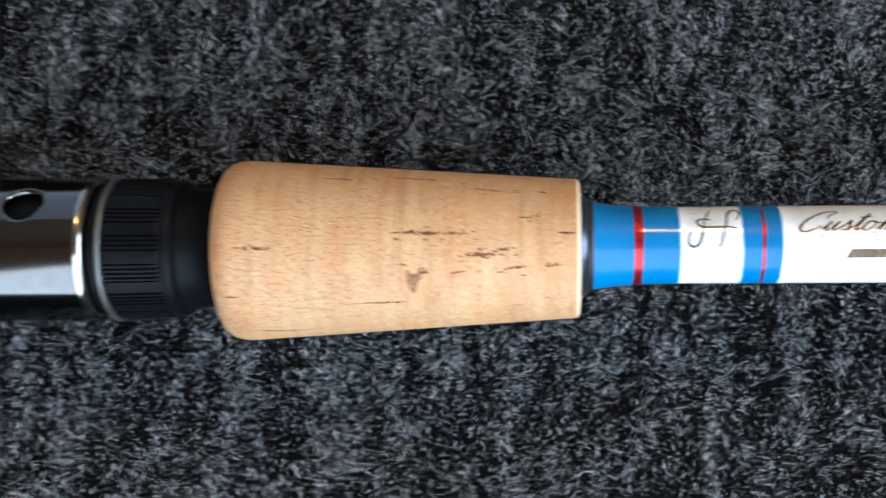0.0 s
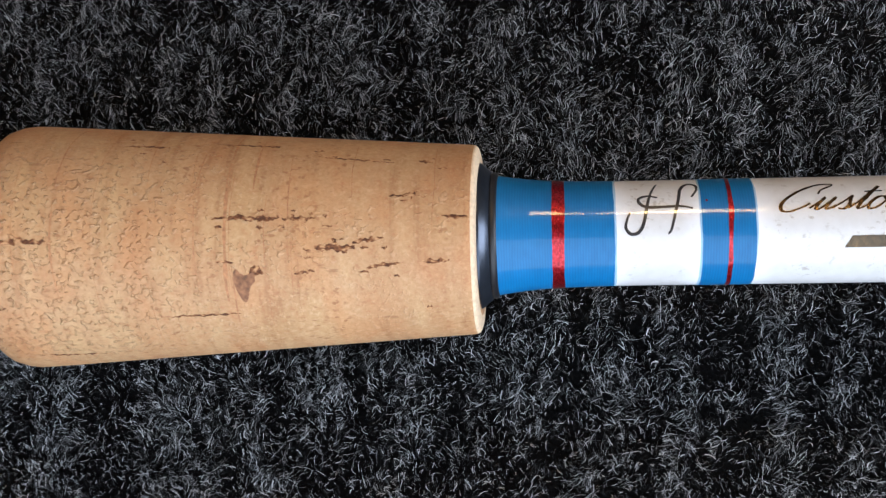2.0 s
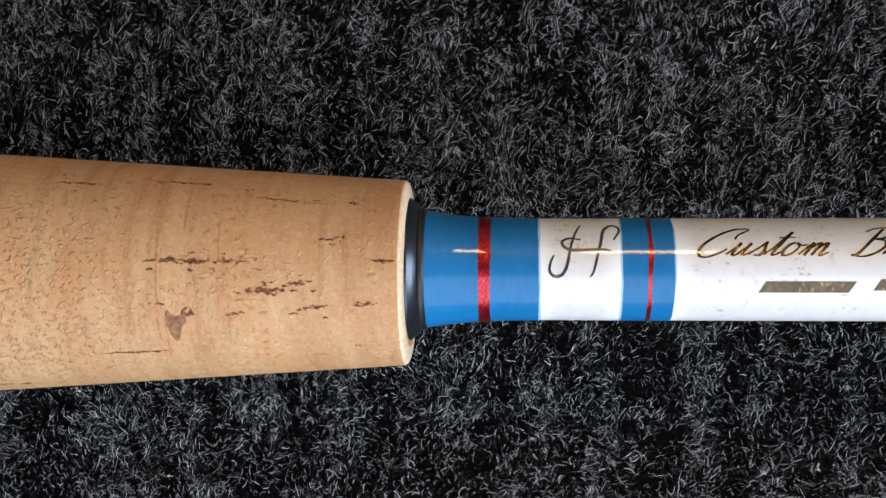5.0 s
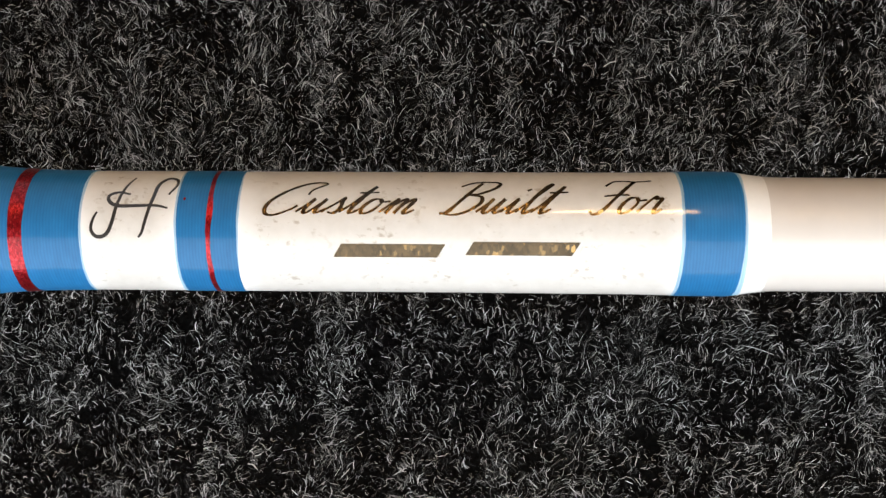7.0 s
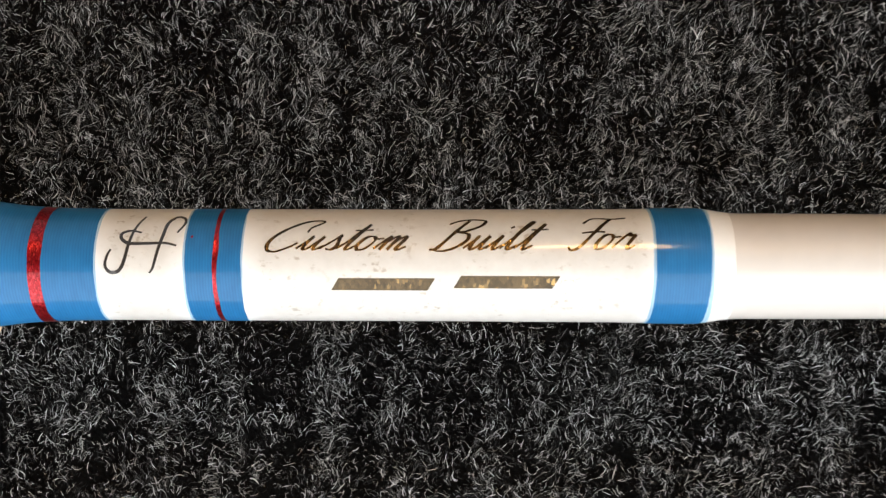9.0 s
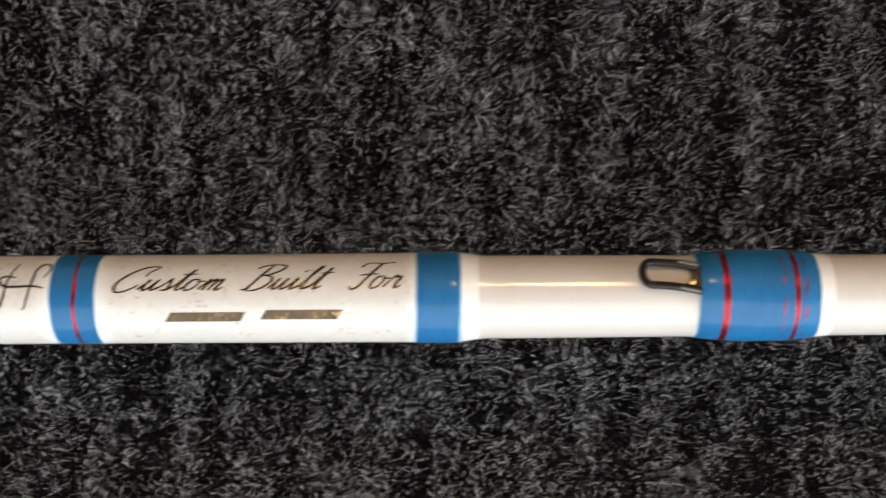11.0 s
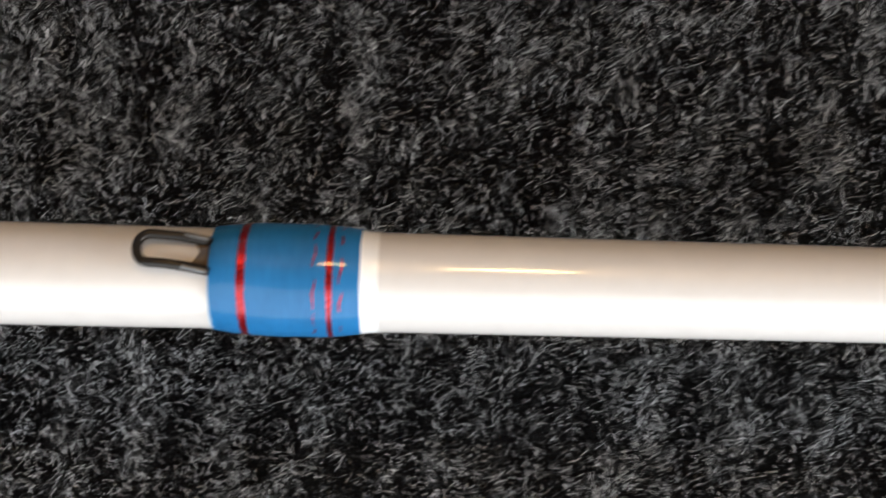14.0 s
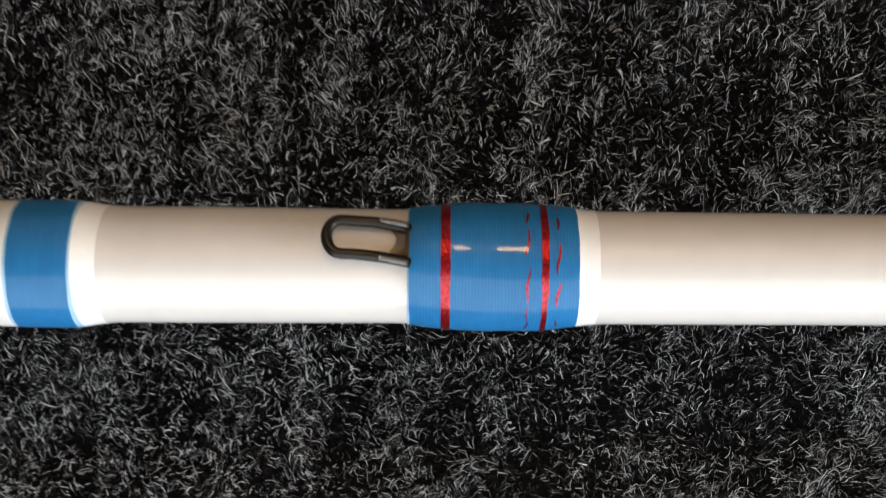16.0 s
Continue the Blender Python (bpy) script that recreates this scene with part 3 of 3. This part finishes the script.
def keeper():
    pts = []
    half, mid = 0.176, 22.3
    def put(x, side, lift):
        a = math.degrees(side / 0.70) + mid
        pts.append(at(x, a, lift))
    for i in range(9):
        x = 12.345 - 0.715 * i / 8
        put(x, half * (0.75 + 0.3 * min(1.0, i / 4)), 0.655 + 0.085 * (i / 8) ** 0.7)
    for i in range(1, 12):
        a = math.pi * i / 12
        put(11.63 - 0.15 * math.sin(a), half * 1.05 * math.cos(a), 0.745)
    for i in range(9):
        x = 11.63 + 0.715 * i / 8
        put(x, -half * (1.05 + 0.45 * (i / 8) ** 2), 0.742 - 0.085 * (i / 8) ** 1.4)
    return tube(pts, 0.059 * CM)


hook = part("hook_keeper", keeper(), WIRE, rod, "black wire hook keeper loop")
# highlights on the wire's ends, put into strips of paler metal
GLINT = plain("pale_glint_metal", (0.15, 0.15, 0.152), 0.42, metal=0.9, grain=0.15)


def glint(deg0, deg1):
    """A pale strip that paints the wire's glint where it dives under the thread."""
    n = 8
    return tube([at(12.03 + 0.30 * i / n, deg0 + (deg1 - deg0) * i / n, 0.738 - 0.030 * (i / n) ** 1.5) for i in range(n + 1)], 0.036 * CM, 10)


part("wire_glint", glint(37.5, 34.0), GLINT, hook, "pale metal strip painting the wire's glint")
part("wire_glint", glint(4.5, 0.0), GLINT, hook, "pale metal strip painting the wire's glint")
# epoxy between the feet, darkened to hold the shade there
AMBER = plain("shaded_amber_epoxy", (0.10, 0.066, 0.036), 0.3, coat=0.6, grain=0.5, scale=500.0)
part("epoxy_bridge", sleeve(12.10, 12.335, 0.035, seg=240, e0=lambda d: 0.10 * math.sin(radians((d - 4) * 5)) ** 2, a0=4.0, a1=36.0), AMBER, hook, "amber epoxy between wire feet, shade in its colour")

# ---- winding check ----
part("winding_check", lathe([(-0.07, 0.80), (-0.07, 0.945), (-0.050, 0.955), (-0.02, 0.935), (0.03, 0.885), (0.085, 0.842), (0.10, 0.78)]), CHECK, rod, "dark gunmetal winding check ring")
part("rubber_ring", lathe([(0.08, 0.78), (0.09, 0.818), (0.13, 0.826), (0.170, 0.815), (0.185, 0.77)]), RUBBER, rod, "thin black rubber ring")

# ---- cork grip ----
CORK_DY = -0.048
CORK_PROF = [(-6.42, 0.90), (-6.41, 1.26), (-6.38, 1.41), (-6.32, 1.515), (-6.23, 1.58), (-6.12, 1.615), (-6.0, 1.628)]


def cork_r(x):
    return 1.232 + (1.650 - 1.232) * (x + 0.077) / -6.184


prof = CORK_PROF + [(x, cork_r(x)) for x in np.linspace(-5.85, -0.34, 60)] + [(-0.15, 1.238), (-0.110, 1.230), (-0.080, 1.202), (-0.063, 1.153), (-0.057, 1.07), (-0.056, 0.98), (-0.056, 0.72)]
# light caught by the front rim is put into this paler cork
CHAMFER = plain("lit_rim_cork", (0.70, 0.53, 0.34), 0.7, grain=0.18, scale=1600.0)
grip = part("cork_grip", lathe(prof, 160, CORK_DY), CORK, rod, "tapered natural cork fore grip")


part("lit_rim", lathe([(-0.112, 1.228), (-0.106, 1.231), (-0.076, 1.205), (-0.059, 1.155), (-0.052, 1.07), (-0.051, 0.99)], 160, CORK_DY), CHAMFER, grip, "cork rim, its caught light put into the colour")


def pore(x0, x1, deg, tall, seed, lean=0.0):
    """A ragged pit of darker cork, long the way of the rod."""
    r = random.Random(seed)
    bm = bmesh.new()
    n = max(10, int((x1 - x0) / 0.02))
    rough = lambda: [r.random() ** 1.6 for _ in range(n + 1)]
    up, down, way = rough(), rough(), rough()
    even, across = (3, 8) if tall > 0.3 else (1, 2)
    soft = lambda v, i: sum(v[min(n, max(0, i + k))] * (even + 1 - abs(k)) for k in range(-even, even + 1)) / (even + 1) ** 2
    lines = []
    for i in range(n + 1):
        f = i / n
        x = x0 + (x1 - x0) * f
        env = math.sin(math.pi * min(0.98, max(0.02, f))) ** 0.45
        c = deg + lean * f + 1.2 * (soft(way, i) - 0.5) * min(1.0, tall / 0.05)
        hi, lo = (math.degrees(max(0.006, tall * 0.85 * env * soft(v, i)) / cork_r(x)) for v in (up, down))
        off = Vector((0, CORK_DY * CM, 0))
        lines.append([bm.verts.new(at(x, c + hi - (hi + lo) * k / across, cork_r(x) + (0.003 if k in (0, across) else 0.0045)) + off) for k in range(across + 1)])
    for a, b in zip(lines, lines[1:]):
        for k in range(across):
            bm.faces.new((a[k + 1], b[k + 1], b[k], a[k]))
    return bm


PORES = ((-4.52, -3.94, 39.4, 0.035, 0), (-3.28, -2.55, 44.2, 0.03, 0.4), (-2.02, -1.07, 35.3, 0.022, -3.1), (-0.76, -0.60, 34.3, 0.05, 0), (-1.09, -0.78, 9.1, 0.035, 0.3),
         (-0.87, -0.77, 10.3, 0.11, 0), (-3.25, -2.42, -3.9, 0.055, 0.3), (-2.70, -2.46, -3.3, 0.12, 0), (-2.33, -1.98, -4.0, 0.055, 0), (-1.99, -1.50, -18.4, 0.11, -1.0), (-1.53, -1.15, -16.6, 0.05, 2.5),
         (-0.45, -0.13, -3.0, 0.03, 0), (-3.20, -2.99, -25.7, 0.035, 0.3), (-2.80, -2.63, -30.8, 0.13, 0), (-2.25, -2.0, -31.7, 0.03, 0.6), (-1.35, -0.92, -29.7, 0.035, 1.8),
         (-0.69, -0.36, -27.6, 0.055, 0), (-3.84, -2.98, -53.3, 0.026, 0), (-0.68, -0.60, -57, 0.08, 0), (-5.95, -5.2, -14.0, 0.06, 0), (-5.72, -4.88, -76, 0.035, -3), (-6.15, -5.87, -44.0, 0.022, 0))
for i, (x0, x1, deg, tall, lean) in enumerate(PORES):
    part("cork_pit", pore(x0, x1, deg, tall * 1.35 + 0.012, 40 + i, lean), PORE, grip)
# crumbs broken out beside the larger pits
rc = random.Random(5)
for i in range(46):
    x0, x1, deg, tall, lean = PORES[rc.choice((0, 1, 2, 3, 5, 6, 7, 8, 9, 9, 10, 15, 16))]
    x = rc.uniform(x0 - 0.15, x1 + 0.1)
    part("cork_pit", pore(x, x + rc.uniform(0.04, 0.13), deg + rc.gauss(0, 3.2), rc.uniform(0.025, 0.06), 200 + i), PORE, grip)


def growth_line(x, a0, a1, wide, seed, bow):
    """A thin reddish ring line in the cork, bowed along the grip."""
    w, t = wobble(seed, 0.012), wobble(seed + 50, 0.35)
    bm = bmesh.new()
    n = int((a1 - a0) / 2)
    rows = []
    for i in range(n + 1):
        d = a0 + (a1 - a0) * i / n
        c = x + w(d) + bow * ((d - (a0 + a1) / 2) / 60.0) ** 2
        h = wide * 0.5 * max(0.12, 0.7 + t(d * 3)) * math.sin(math.pi * min(0.97, max(0.03, i / n))) ** 0.4
        off = Vector((0, CORK_DY * CM, 0))
        rows.append([bm.verts.new(at(q, d, cork_r(q) + 0.0025) + off) for q in (c - h, c + h)])
    for a, b in zip(rows, rows[1:]):
        bm.faces.new((a[0], a[1], b[1], b[0]))
    return bm


RUST = plain("cork_growth_line", (0.415, 0.20, 0.086), 0.8, grain=0.3, scale=1800.0)
for i, (x, a0, a1, wide, bow) in enumerate(((-3.09, -46, 62, 0.055, 0.02), (-2.62, -70, 10, 0.016, 0.05), (-3.55, 5, 60, 0.014, 0.08), (-2.30, -62, -8, 0.014, 0.03), (-4.05, -75, -10, 0.012, 0.10),
                                            (-4.75, -70, 50, 0.012, 0.12), (-5.25, -40, 60, 0.040, 0.08), (-1.55, 5, 55, 0.010, 0.0), (-0.55, -20, 50, 0.012, 0.0), (-5.75, -50, 70, 0.012, 0.12))):
    part("growth_line", growth_line(x, a0, a1, wide, 70 + i, bow), RUST, grip)
rl = random.Random(12)
for i in range(9):
    a = rl.uniform(-78, 20)
    part("growth_line", growth_line(rl.uniform(-4.3, -1.3), a, a + rl.uniform(35, 85), rl.uniform(0.010, 0.030), 300 + i, rl.uniform(0.03, 0.12)), RUST, grip)
# the broad scar next to a pit
part("cork_pit", pore(-3.0, -2.74, -34.5, 0.58, 93, 2.0), plain("cork_scar", (0.25, 0.115, 0.052), 0.8, grain=0.45, scale=1500.0), grip)


# ---- reel seat ----
def hood():
    """A tube of sheet metal with a round hole."""
    bm = bmesh.new()
    nx, na = 70, 180
    xs = np.linspace(-12.6, -8.85, nx + 1)
    hx, hd, hr = -9.86, 23.2, 0.345
    R, RI = 1.33, 1.22
    grid = [[bm.verts.new((x, 360.0 * j / na, 0)) for j in range(na)] for x in xs]
    for i in range(nx):
        for j in range(na):
            bm.faces.new((grid[i][j], grid[i + 1][j], grid[i + 1][(j + 1) % na], grid[i][(j + 1) % na]))
    dist = lambda v: math.hypot(v.co.x - hx, radians(v.co.y - hd) * R)
    gone = [f for f in bm.faces if all(dist(v) < hr + 0.03 for v in f.verts)]
    bmesh.ops.delete(bm, geom=gone, context="FACES")
    edges = [e for e in bm.edges if e.is_boundary and all(dist(v) < hr + 0.12 for v in e.verts)]
    for v in {v for e in edges for v in e.verts}:
        k = hr / max(dist(v), 1e-6)
        v.co.x, v.co.y = hx + (v.co.x - hx) * k, hd + (v.co.y - hd) * k
    for v in bmesh.ops.extrude_edge_only(bm, edges=edges)["geom"]:
        if isinstance(v, bmesh.types.BMVert):
            v.co.z = RI - R
    # each column closes at 360 degrees
    for v in bm.verts:
        v.co = at(v.co.x, v.co.y, R + v.co.z)
    return bm


seat = part("reel_seat_hood", hood(), STEEL, rod, "polished aluminium reel seat hood with a round hole")
part("hood_rim", lathe([(-8.855, 1.328), (-8.82, 1.334), (-8.77, 1.318), (-8.71, 1.255), (-8.69, 1.17), (-8.72, 1.10)]), RIM, seat, "bevelled rim with gleam put into its colour")
part("seat_tube", lathe([(-12.6, 1.12), (-8.2, 1.12)]), BLACK, rod, "black reel seat tube inside the hood")


def knurled():
    prof = [(-8.37, 1.26), (-8.34, 1.30), (-7.42, 1.272), (-7.33, 1.24)]
    seg = 480
    bm = bmesh.new()
    rings = []
    for k, (x, r) in enumerate(prof):
        ring = []
        for i in range(seg):
            deg = 360 * i / seg
            group = (deg % 24.0) < 15.0
            cut = 0.045 if group and (i % 5) in (0, 1) and k in (1, 2) else 0.0
            ring.append(bm.verts.new(at(x, deg + 6.0, r - cut)))
        rings.append(ring)
    for a, b in zip(rings, rings[1:]):
        for i in range(seg):
            bm.faces.new((a[i], b[i], b[(i + 1) % seg], a[(i + 1) % seg]))
    return bm


nut = part("locking_nut", knurled(), BLACK, rod, "black knurled locking nut", smooth=False)
part("nut_washer", lathe([(-8.66, 1.12), (-8.65, 1.20), (-8.58, 1.23), (-8.52, 1.20), (-8.50, 1.12)]), BLACK, nut, "black washer")
part("nut_ring", lathe([(-8.49, 1.15), (-8.47, 1.31), (-8.44, 1.335), (-8.40, 1.338), (-8.375, 1.31), (-8.36, 1.15)]), GUN, nut, "grey metal edge ring")
part("nut_collar", lathe([(-7.36, 1.15), (-7.35, 1.235), (-7.30, 1.245), (-7.20, 1.235), (-7.14, 1.205), (-7.12, 1.13), (-7.08, 1.10), (-6.45, 1.06), (-6.44, 0.9)]), BLACK, nut, "smooth black collar")
# the butt grip holds the rod off the carpet
part("butt_grip", lathe([(-12.55, 0.02), (-12.58, 1.30), (-12.75, 1.42), (-13.4, 1.9), (-14.5, 2.2), (-20.0, 2.28), (-20.6, 2.1), (-20.8, 1.6), (-20.82, 0.02)], 96), CORK, rod, "swollen natural cork butt grip")
